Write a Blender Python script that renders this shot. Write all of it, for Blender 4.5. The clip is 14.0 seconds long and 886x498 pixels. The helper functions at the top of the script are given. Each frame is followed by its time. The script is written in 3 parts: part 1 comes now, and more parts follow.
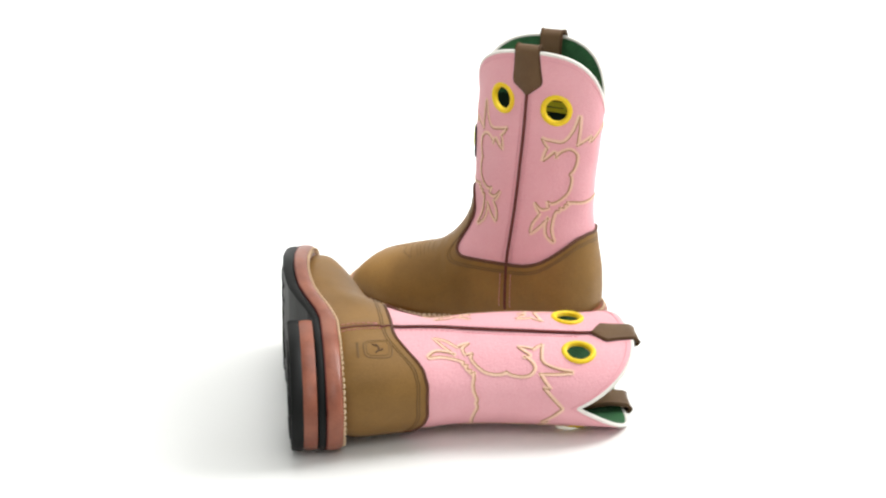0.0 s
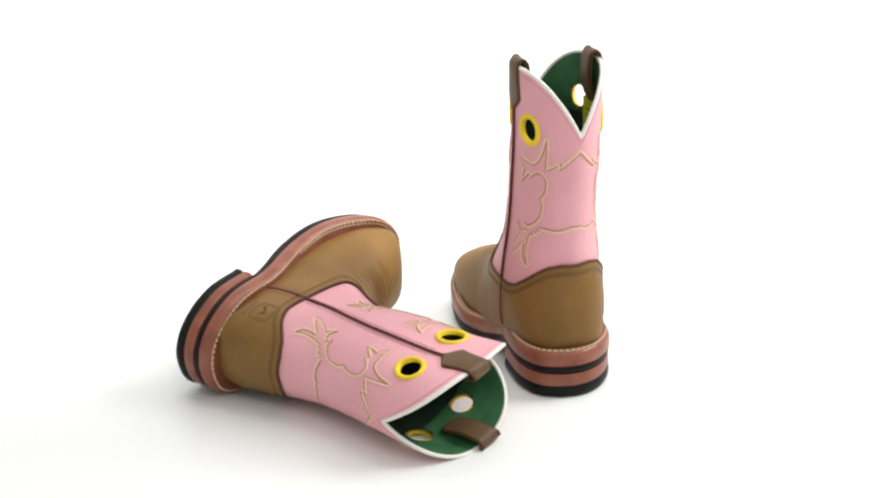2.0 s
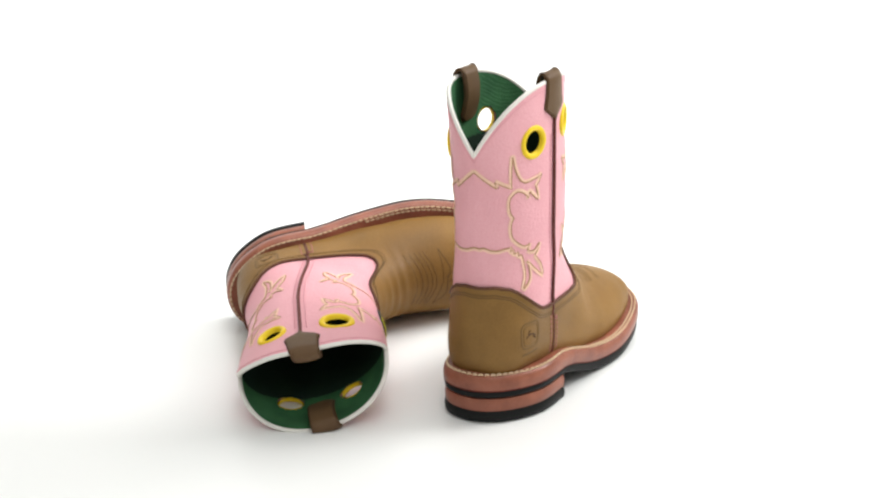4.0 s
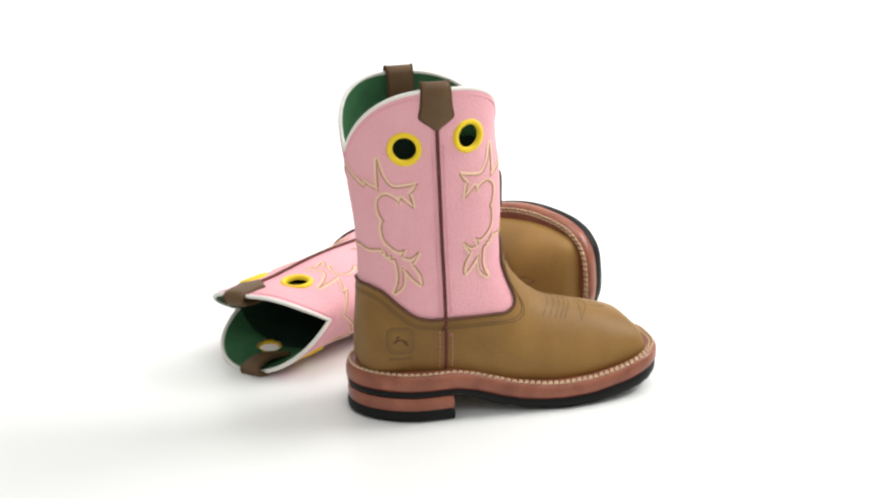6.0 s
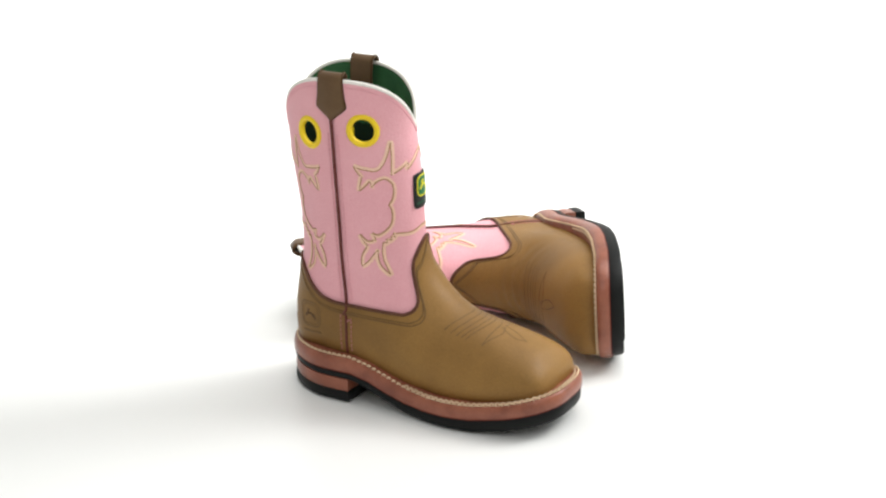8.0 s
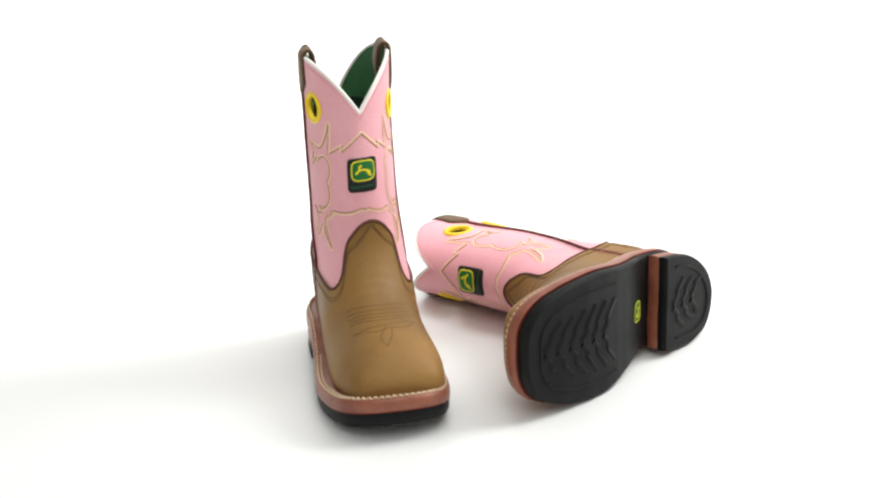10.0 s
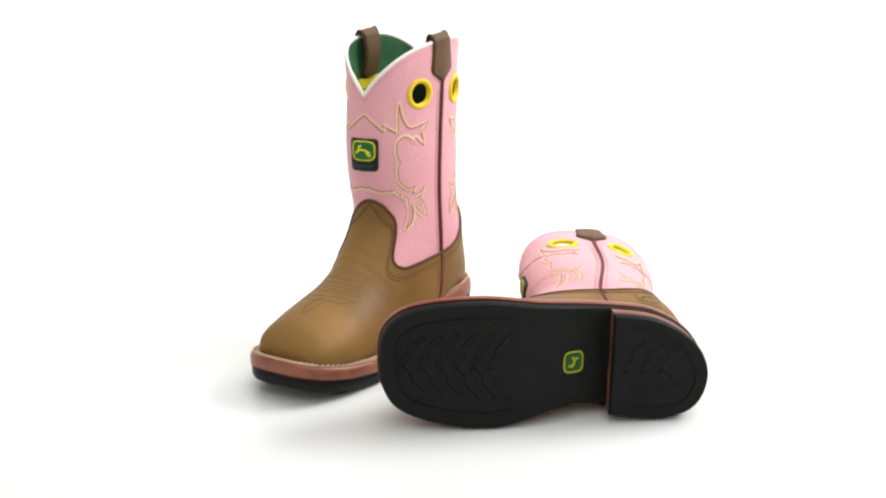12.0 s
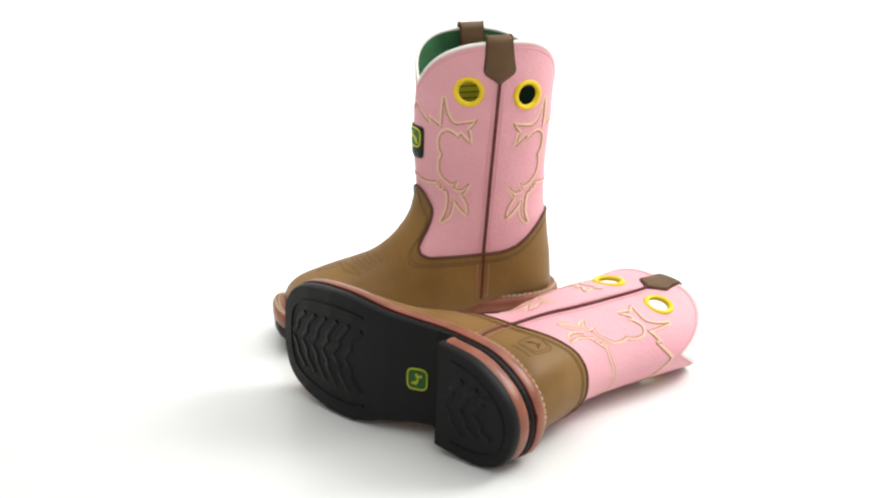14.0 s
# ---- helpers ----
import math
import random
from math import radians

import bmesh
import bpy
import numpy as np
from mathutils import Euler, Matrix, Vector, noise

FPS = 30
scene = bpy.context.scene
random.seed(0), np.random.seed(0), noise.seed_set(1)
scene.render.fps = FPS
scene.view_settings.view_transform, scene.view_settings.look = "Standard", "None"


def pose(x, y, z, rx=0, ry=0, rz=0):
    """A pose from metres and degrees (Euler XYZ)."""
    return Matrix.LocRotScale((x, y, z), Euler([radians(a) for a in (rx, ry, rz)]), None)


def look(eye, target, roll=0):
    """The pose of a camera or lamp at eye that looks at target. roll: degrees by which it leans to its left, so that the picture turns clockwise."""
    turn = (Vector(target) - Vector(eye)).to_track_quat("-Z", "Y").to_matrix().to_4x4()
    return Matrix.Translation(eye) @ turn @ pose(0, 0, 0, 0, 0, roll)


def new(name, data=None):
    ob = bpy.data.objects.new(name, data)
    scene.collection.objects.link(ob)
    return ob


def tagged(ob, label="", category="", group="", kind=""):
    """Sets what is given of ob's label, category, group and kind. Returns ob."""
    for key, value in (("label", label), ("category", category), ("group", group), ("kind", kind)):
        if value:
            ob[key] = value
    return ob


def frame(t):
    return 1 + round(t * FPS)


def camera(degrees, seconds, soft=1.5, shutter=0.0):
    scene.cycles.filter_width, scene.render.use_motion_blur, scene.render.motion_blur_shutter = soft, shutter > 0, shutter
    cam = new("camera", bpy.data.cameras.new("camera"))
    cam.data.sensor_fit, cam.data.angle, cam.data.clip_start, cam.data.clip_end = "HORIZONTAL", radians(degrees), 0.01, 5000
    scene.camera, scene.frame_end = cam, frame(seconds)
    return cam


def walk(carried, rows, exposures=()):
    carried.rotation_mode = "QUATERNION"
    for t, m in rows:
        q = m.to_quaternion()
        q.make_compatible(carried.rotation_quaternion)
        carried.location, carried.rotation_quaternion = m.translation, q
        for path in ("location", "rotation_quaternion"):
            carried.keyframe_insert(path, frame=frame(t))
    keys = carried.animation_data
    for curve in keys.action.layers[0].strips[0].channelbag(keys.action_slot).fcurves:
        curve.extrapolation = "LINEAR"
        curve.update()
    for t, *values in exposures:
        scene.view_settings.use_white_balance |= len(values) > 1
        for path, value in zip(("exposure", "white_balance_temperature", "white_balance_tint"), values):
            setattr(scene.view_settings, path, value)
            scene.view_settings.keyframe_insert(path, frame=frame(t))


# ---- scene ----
# The camera stands still; the pair of boots turns on the white table before it.
cam = camera(30.28, 14.0, soft=2.3)
EYE = (0.0, -1.2, 0.4996)
AIM = (-0.0066, -0.0162, 0.0983)
CAMERA_POSE = look(EYE, AIM, -1.313)
walk(cam, [(0.0, CAMERA_POSE), (14.0, CAMERA_POSE)], exposures=[(0.0, 0.15), (0.35, 0.0), (14.0, 0.0)])

# ---- light: a white studio sweep under a large soft light ----
world = bpy.data.worlds.new("studio")
scene.world = world
world.use_nodes = True
world.node_tree.nodes["Background"].inputs[0].default_value = (1.0, 1.0, 0.975, 1)
world.node_tree.nodes["Background"].inputs[1].default_value = 0.53


def softbox(name, eye, target, size, watts):
    lamp = bpy.data.lights.new(name, "AREA")
    lamp.shape, lamp.size, lamp.energy = "SQUARE", size, watts
    ob = new(name, lamp)
    ob.matrix_world = look(eye, target)
    return ob


softbox("softbox_key", (1.25, 0.3, 1.15), (0, 0, 0.1), 0.7, 21)
softbox("softbox_top", (0.45, 0.15, 1.75), (0.1, 0, 0), 1.3, 12)
softbox("softbox_front", (0.35, -1.6, 1.7), (0, 0, 0.1), 0.9, 7.5)
softbox("softbox_backdrop", (-0.2, 0.15, 1.6), (-0.2, 3.0, 1.1), 1.0, 60)


# ---- materials ----
def material(name, color, rough=0.6, metal=0.0):
    m = bpy.data.materials.new(name)
    m.use_nodes = True
    b = m.node_tree.nodes["Principled BSDF"]
    b.inputs["Base Color"].default_value = (*color, 1)
    b.inputs["Roughness"].default_value = rough
    b.inputs["Metallic"].default_value = metal
    b.inputs["Specular IOR Level"].default_value = 0.28
    return m


def leather(name, color, dark, scale, bump, rough, cell=0.0, mottled=30.0, light=None, spec=0.22, ribs=0.0):
    """Leather: mottled colour at two scales, with grain relief."""
    m = material(name, color, rough)
    nt = m.node_tree
    n, link = nt.nodes.new, nt.links.new
    b = nt.nodes["Principled BSDF"]
    b.inputs["Specular IOR Level"].default_value = spec
    tc = n("ShaderNodeTexCoord")
    big = n("ShaderNodeTexNoise")
    big.inputs["Scale"].default_value = mottled
    big.inputs["Detail"].default_value = 5
    link(tc.outputs["Object"], big.inputs["Vector"])
    ramp = n("ShaderNodeValToRGB")
    ramp.color_ramp.elements[0].position, ramp.color_ramp.elements[1].position = 0.3, 0.7
    ramp.color_ramp.elements[0].color, ramp.color_ramp.elements[1].color = (*dark, 1), (*(light or color), 1)
    link(big.outputs["Fac"], ramp.inputs["Fac"])
    small = n("ShaderNodeTexNoise")
    small.inputs["Scale"].default_value = scale
    small.inputs["Detail"].default_value = 4
    link(tc.outputs["Object"], small.inputs["Vector"])
    mix = n("ShaderNodeMix")
    mix.data_type, mix.blend_type = "RGBA", "OVERLAY"
    mix.inputs["Factor"].default_value = 0.16
    link(ramp.outputs["Color"], mix.inputs["A"])
    link(small.outputs["Fac"], mix.inputs["B"])
    link(mix.outputs["Result"], b.inputs["Base Color"])
    rr = n("ShaderNodeMapRange")
    rr.inputs["To Min"].default_value, rr.inputs["To Max"].default_value = rough - 0.08, rough + 0.1
    link(big.outputs["Fac"], rr.inputs["Value"])
    link(rr.outputs["Result"], b.inputs["Roughness"])
    bp = n("ShaderNodeBump")
    bp.inputs["Strength"].default_value = bump
    bp.inputs["Distance"].default_value = 0.0006
    if cell:
        vor = n("ShaderNodeTexVoronoi")
        vor.inputs["Scale"].default_value = cell
        link(tc.outputs["Object"], vor.inputs["Vector"])
        add = n("ShaderNodeMath")
        add.operation = "ADD"
        link(vor.outputs["Distance"], add.inputs[0])
        link(small.outputs["Fac"], add.inputs[1])
        link(add.outputs[0], bp.inputs["Height"])
    else:
        link(small.outputs["Fac"], bp.inputs["Height"])
    link(bp.outputs["Normal"], b.inputs["Normal"])
    if ribs:
        wave = n("ShaderNodeTexWave")
        wave.bands_direction = "DIAGONAL"
        wave.inputs["Scale"].default_value, wave.inputs["Distortion"].default_value = ribs, 6.0
        wave.inputs["Detail"].default_value, wave.inputs["Detail Scale"].default_value = 3, 0.35
        link(tc.outputs["Object"], wave.inputs["Vector"])
        fold = n("ShaderNodeBump")
        fold.inputs["Strength"].default_value, fold.inputs["Distance"].default_value = 0.2, 0.0007
        link(wave.outputs["Fac"], fold.inputs["Height"])
        link(bp.outputs["Normal"], fold.inputs["Normal"])
        link(fold.outputs["Normal"], b.inputs["Normal"])
    return m


PINK = leather("pink_leather", (0.775, 0.395, 0.430), (0.735, 0.360, 0.395), 900, 0.32, 0.5, cell=520)
BROWN = leather("brown_leather", (0.285, 0.153, 0.042), (0.165, 0.085, 0.0215), 700, 0.3, 0.48, mottled=13)
STRAP = leather("dark_brown_leather", (0.142, 0.083, 0.039), (0.095, 0.053, 0.024), 800, 0.3, 0.5)
SEAM = leather("seam_leather", (0.125, 0.030, 0.022), (0.095, 0.024, 0.017), 800, 0.3, 0.5)
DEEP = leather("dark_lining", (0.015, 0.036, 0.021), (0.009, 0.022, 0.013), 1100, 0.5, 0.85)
LINING = leather("green_lining", (0.052, 0.165, 0.066), (0.028, 0.105, 0.042), 1100, 0.5, 0.7, mottled=55, ribs=190)
PIPING = leather("white_piping", (0.80, 0.78, 0.72), (0.74, 0.72, 0.66), 900, 0.3, 0.5)
RUST = leather("rust_brown_edge", (0.315, 0.104, 0.058), (0.195, 0.058, 0.032), 600, 0.3, 0.34, mottled=60, spec=0.4)
BLACK = leather("black_rubber", (0.0082, 0.0088, 0.0085), (0.0058, 0.0064, 0.0060), 500, 0.3, 0.48, mottled=40, spec=0.14)
YELLOW = leather("yellow_grommet", (0.84, 0.62, 0.03), (0.78, 0.54, 0.02), 900, 0.2, 0.4)
CREAM = leather("cream_thread", (0.70, 0.53, 0.35), (0.58, 0.43, 0.27), 1500, 0.5, 0.7)
TAN = leather("tan_thread", (0.47, 0.27, 0.155), (0.40, 0.22, 0.125), 1500, 0.5, 0.7)
PALE = leather("pale_thread", (0.84, 0.575, 0.43), (0.77, 0.50, 0.36), 1500, 0.5, 0.7)
DARK = leather("dark_thread", (0.09, 0.05, 0.022), (0.07, 0.036, 0.016), 1500, 0.5, 0.7)
TAG = leather("black_tag", (0.012, 0.016, 0.013), (0.008, 0.012, 0.009), 900, 0.3, 0.5)
EMBLEM_GREEN = leather("emblem_green", (0.02, 0.16, 0.035), (0.015, 0.13, 0.028), 900, 0.2, 0.5)
EMBLEM_YELLOW = leather("emblem_yellow", (0.75, 0.68, 0.03), (0.68, 0.6, 0.025), 900, 0.2, 0.5)
DIM_GREEN = leather("dim_green_print", (0.012, 0.06, 0.03), (0.01, 0.05, 0.025), 900, 0.2, 0.6)
SOLE_GREEN = leather("sole_emblem_green", (0.022, 0.085, 0.015), (0.016, 0.065, 0.011), 900, 0.2, 0.5)
SOLE_YELLOW = leather("sole_emblem_yellow", (0.36, 0.40, 0.025), (0.28, 0.31, 0.02), 900, 0.2, 0.5)
EMBOSS = leather("embossed_leather", (0.160, 0.090, 0.031), (0.125, 0.070, 0.024), 700, 0.2, 0.55)
RED = leather("red_edge", (0.12, 0.018, 0.010), (0.09, 0.013, 0.008), 900, 0.2, 0.5)
FAINT = leather("pressed_thread", (0.145, 0.080, 0.028), (0.12, 0.066, 0.022), 1500, 0.3, 0.6)
EDGE = leather("cut_edge", (0.115, 0.047, 0.024), (0.085, 0.034, 0.018), 900, 0.3, 0.6)
PINK_THREAD = leather("pink_thread", (0.735, 0.365, 0.40), (0.68, 0.33, 0.365), 1500, 0.3, 0.7)
ROSE = leather("rose_thread", (0.50, 0.22, 0.20), (0.44, 0.18, 0.16), 1500, 0.3, 0.7)
LABEL = leather("yellow_label", (0.70, 0.60, 0.03), (0.62, 0.52, 0.025), 900, 0.2, 0.6)
SWEEP = material("white_sweep", (0.835, 0.842, 0.822), 0.3)


# ---- mesh helpers ----
def slump(p, twist, lean_x, lean_y, skew):
    """The soft shaft's twist and lean on its foot."""
    e = np.clip((p[:, 2] - 0.06) / 0.10, 0, 1)
    e = e * e * (3 - 2 * e)
    a = twist * e
    dx, dy, k = p[:, 0] - 0.005, p[:, 1], np.clip(p[:, 2] - 0.07, 0, None)
    y = dx * np.sin(a) + dy * np.cos(a)
    x = dx * np.cos(a) - dy * np.sin(a)
    g = np.clip((p[:, 2] - 0.13) / 0.09, 0, 1)
    g = g * g * (3 - 2 * g)
    dent = 0.0045 * np.exp(-((x - 0.002) / 0.024) ** 2) * np.clip(y / 0.02, 0, 1)      # the upper side sags in the middle
    return np.stack([0.005 + x * (1 + 0.06 * g) + skew * e * y + lean_x * k, y - dent * g + lean_y * k, p[:, 2]], 1)


def part(name, verts, faces, mat, parent, label="", mirror=1, smooth=True, soft=None):
    me = bpy.data.meshes.new(name)
    v = np.asarray(verts, float) * (1, mirror, 1)
    if soft:
        v = slump(v, *soft)
    v = v.tolist()
    f = [tuple(reversed(q)) for q in faces] if mirror < 0 else faces
    me.from_pydata(v, [], f)
    me.materials.append(mat)
    bm = bmesh.new()
    bm.from_mesh(me)
    bmesh.ops.recalc_face_normals(bm, faces=bm.faces)
    bm.to_mesh(me)
    bm.free()
    if smooth:
        me.polygons.foreach_set("use_smooth", [True] * len(me.polygons))
        me.set_sharp_from_angle(angle=radians(50))
    ob = new(name, me)
    ob.parent = parent
    if label:
        tagged(ob, label)
    return ob


def spline(keys, u):
    """Smooth monotone-ish curve through keyed rows, at places u (0 to rows - 1)."""
    k = np.asarray(keys, float)
    u = np.clip(np.asarray(u, float), 0, len(k) - 1)
    i = np.minimum(u.astype(int), len(k) - 2)
    f = (u - i)[..., None]
    p0, p1, p2, p3 = k[np.maximum(i - 1, 0)], k[i], k[i + 1], k[np.minimum(i + 2, len(k) - 1)]
    return 0.5 * (2 * p1 + (p2 - p0) * f + (2 * p0 - 5 * p1 + 4 * p2 - p3) * f**2 + (3 * p1 - p0 - 3 * p2 + p3) * f**3)


def loop_spline(keys, count):
    k = np.asarray(keys, float)
    n = len(k)
    u = np.linspace(0, n, count, endpoint=False)
    i = u.astype(int)
    f = (u - i)[:, None]
    p0, p1, p2, p3 = k[(i - 1) % n], k[i % n], k[(i + 1) % n], k[(i + 2) % n]
    return 0.5 * (2 * p1 + (p2 - p0) * f + (2 * p0 - 5 * p1 + 4 * p2 - p3) * f**2 + (3 * p1 - p0 - 3 * p2 + p3) * f**3)


def bend(points, step=0.0012):
    """A smooth open line through points, with even short steps."""
    p = spline(points, np.linspace(0, len(points) - 1, 24 * (len(points) - 1) + 1))
    return even(p, step)


def even(p, step):
    p = np.asarray(p, float)
    d = np.concatenate([[0], np.cumsum(np.linalg.norm(np.diff(p, axis=0), axis=1))])
    m = max(2, int(d[-1] / step) + 1)
    s = np.linspace(0, d[-1], m)
    return np.stack([np.interp(s, d, p[:, j]) for j in range(p.shape[1])], 1)


def tube(path, radius, sides=6, closed=False, normals=None, flat=1.0):
    """A tube of given radius along a path; flat squeezes it along the normals."""
    p = np.asarray(path, float)
    n = len(p)
    t = np.gradient(p, axis=0) if not closed else np.roll(p, -1, 0) - np.roll(p, 1, 0)
    t /= np.linalg.norm(t, axis=1, keepdims=True) + 1e-12
    if normals is None:
        normals = np.tile([0.31, 0.2, 0.93], (n, 1))
    b = np.cross(t, normals)
    b /= np.linalg.norm(b, axis=1, keepdims=True) + 1e-12
    c = np.cross(b, t)
    r = np.broadcast_to(np.asarray(radius, float), (n,))[:, None]
    verts, faces = [], []
    for k in range(sides):
        a = 2 * math.pi * k / sides
        verts.append(p + r * (math.cos(a) * b + flat * math.sin(a) * c))
    v = np.stack(verts, 1).reshape(-1, 3)
    for i in range(n if closed else n - 1):
        j = (i + 1) % n
        for k in range(sides):
            q = (k + 1) % sides
            faces.append((i * sides + k, i * sides + q, j * sides + q, j * sides + k))
    if not closed:
        faces.append(tuple(range(sides)))
        faces.append(tuple((n - 1) * sides + k for k in range(sides)))
    return v, faces


def joined(pieces):
    verts, faces, base = [], [], 0
    for v, f in pieces:
        verts.append(np.asarray(v))
        faces += [tuple(i + base for i in q) for q in f]
        base += len(v)
    return np.concatenate(verts), faces


def grid_faces(rows, cols, wrap=False):
    f = []
    for i in range(rows - 1):
        for j in range(cols if wrap else cols - 1):
            k = (j + 1) % cols
            f.append((i * cols + j, i * cols + k, (i + 1) * cols + k, (i + 1) * cols + j))
    return f


# ---- the boot's skin: sections from the toe up to the shaft's mouth ----
# front x, z; back x, z; half width; middle y; widest at; roundness above; below   (millimetres)
SECTIONS = [
    (167.0, 34, 167.0, 28, 15, 1.5, 0.55, 2.6, 2.2),
    (165.8, 39, 166.0, 24, 23.5, 1.5, 0.58, 2.9, 2.3),
    (161.5, 45.3, 161.5, 21, 30, 1.5, 0.60, 3.0, 2.4),
    (152, 53.2, 152, 18, 34.3, 1.2, 0.62, 2.45, 2.5),
    (134, 60, 134, 14, 38.0, 1, 0.64, 2.2, 2.5),
    (114, 66, 114, 11, 39.2, 1, 0.66, 2.05, 2.6),
    (96, 71.5, 92, 10, 38.4, 1, 0.66, 2.0, 2.9),
    (84, 79, 72, 13, 36.8, 1, 0.65, 1.95, 3.4),
    (74, 88, 48, 18, 36, 1.5, 0.62, 2.0, 4.4),
    (65.5, 100, 18, 25, 35.3, 3, 0.58, 2.0, 4.4),
    (60.5, 113, -18, 29, 35, 3.6, 0.55, 2.0, 3.5),
    (59, 126, -44, 33, 34.6, 3.8, 0.53, 2.0, 2.8),
    (59, 137, -48, 58, 34.2, 2.6, 0.53, 2.0, 2.4),
    (59, 149, -46, 84, 33.6, 1.3, 0.52, 2.0, 2.15),
    (58.5, 162, -44, 110, 33, 0.5, 0.5, 2.0, 2.0),
    (58, 176, -45, 138, 33, 0, 0.5, 2.0, 2.0),
    (56.5, 193, -49, 168, 33, -0.5, 0.5, 1.95, 1.95),
    (55.5, 211, -52.5, 198, 33.3, -0.5, 0.5, 1.9, 1.9),
    (56.5, 230, -55, 226, 34, -0.5, 0.5, 1.9, 1.9),
    (57.5, 252, -57, 252, 34, -0.5, 0.5, 1.9, 1.9),
]
TOP_S = len(SECTIONS) - 1
SKEW = 0.26


def skin(s, phi, off=0.0):
    """The skin's place at section s and angle phi (0 front, 90 left, 180 back), metres, pushed out by off."""
    s, phi = np.broadcast_arrays(np.asarray(s, float), np.asarray(phi, float))

    def raw(s, phi):
        k = spline(SECTIONS, s)
        c, d = np.cos(phi), np.sin(phi)
        slim = np.interp(s, (2, 3.5, 7.5, 9.5), (0, 1, 1, 0)) * (0.36 * np.clip(-d, 0, 1) + 0.10 * np.clip(d, 0, 1))
        n = np.where(c >= 0, k[..., 7] - slim, k[..., 8])         # the outer flank of the foot falls off sooner
        ac, ad = np.abs(c) ** (2 / n) * np.sign(c), np.abs(d) ** (2 / n) * np.sign(d)
        frac = np.where(c >= 0, k[..., 6] * (1 - ac), k[..., 6] - ac * (1 - k[..., 6]))
        x = k[..., 0] + (k[..., 2] - k[..., 0]) * frac
        z = k[..., 1] + (k[..., 3] - k[..., 1]) * frac
        y = k[..., 5] + k[..., 4] * ad
        e = np.clip((z - 60) / 70, 0, 1)
        x = x - SKEW * e * e * (3 - 2 * e) * y          # the worn shaft sits a little askew
        return np.stack([x, y, z], -1) / 1000

    p = raw(s, phi)
    if np.any(off != 0):
        e = 2e-3
        a = raw(np.minimum(s + e, TOP_S), phi) - raw(np.maximum(s - e, 0), phi)
        b = raw(s, phi + e) - raw(s, phi - e)
        n = np.cross(b, a)
        n /= np.linalg.norm(n, axis=-1, keepdims=True) + 1e-15
        p = p + n * np.asarray(off)[..., None] if np.ndim(off) else p + n * off
    return p


PHI = np.linspace(0, 2 * math.pi, 241)[:-1]
_s = np.linspace(0, TOP_S, 700)
_z = skin(_s[:, None], PHI[None, :])[..., 2]


def section_at(z):
    """For each angle of PHI, the section at which the skin reaches height z (an array), on the way up."""
    out = np.empty(len(PHI))
    for j in range(len(PHI)):
        col = _z[:, j]
        k = len(col) - 1
        while k > 0 and col[k - 1] >= z[j]:
            k -= 1
        k = max(k, 1)
        f = np.clip((z[j] - col[k - 1]) / (col[k] - col[k - 1] + 1e-12), 0, 1)
        out[j] = _s[k - 1] + f * (_s[k] - _s[k - 1])
    return out


_fold = np.abs((np.degrees(PHI) + 180) % 360 - 180)      # 0 front, 90 side, 180 back
_side = np.abs(np.sin(PHI)) ** 1.1
MOUTH = np.where(_fold < 90, 0.2085 + 0.0355 * (1 - (1 - _side) ** 1.42), 0.1985 + 0.0455 * (1 - (1 - _side) ** 1.35))
EDGE_AT = (0, 7, 16, 23, 29, 32, 35, 38, 43, 51, 60, 90, 103, 120, 135, 145, 162, 180)
EDGE_HEIGHT = (126.3, 125.5, 121.6, 116, 110.8, 104, 96, 88, 81.5, 76.5, 74, 76, 80, 88, 95, 99, 101.5, 101)
VAMP_EDGE = np.interp(_fold, EDGE_AT, np.array(EDGE_HEIGHT) / 1000)
VAMP_EDGE = np.mean([np.roll(VAMP_EDGE, k) for k in (-1, 0, 1)], axis=0)
S_MOUTH = section_at(MOUTH)

_gs, _gp = np.linspace(1, TOP_S, 560), np.linspace(-math.pi, math.pi, 361)
_gxyz = skin(_gs[:, None], _gp[None, :])


VIEWS = {"L": (0, 2), "R": (0, 2), "F": (1, 2), "B": (1, 2), "T": (0, 1)}


def on_skin(a, b, view, off=0.0):
    """Skin places for rows given in a side (x, z), front or back (y, z) or top (x, y) view, and the normals."""
    i0, i1 = VIEWS[view]
    c, d = np.cos(_gp), np.sin(_gp)
    keep = {"L": d > 0.02, "R": d < -0.02, "F": c > 0.1, "B": c < -0.1, "T": c > 0.25}[view]
    rows = _gs > 9 if view in "FB" else _gs < 9 if view == "T" else _gs > 0
    q, gp, gs = _gxyz[rows][:, keep], _gp[keep], _gs[rows]
    out, nor = [], []
    for u, w in zip(a, b):
        dist = (q[..., i0] - u) ** 2 + (q[..., i1] - w) ** 2
        i, j = np.unravel_index(np.argmin(dist), dist.shape)
        s, p = gs[i], gp[j]
        for _ in range(3):
            e = 1e-3
            o = skin(s, p)
            js, jp = (skin(s + e, p) - o) / e, (skin(s, p + e) - o) / e
            m = np.array([[js[i0], jp[i0]], [js[i1], jp[i1]]])
            if abs(np.linalg.det(m)) < 1e-12:
                break
            dd = np.clip(np.linalg.solve(m, np.array([u - o[i0], w - o[i1]])), -0.05, 0.05)
            s, p = min(max(s + dd[0], 0.5), TOP_S), p + dd[1]
        o = skin(s, p, 0.0)
        n = skin(s, p, 1e-3) - o
        n /= np.linalg.norm(n)
        out.append(o + n * off)
        nor.append(n)
    return np.array(out), np.array(nor)


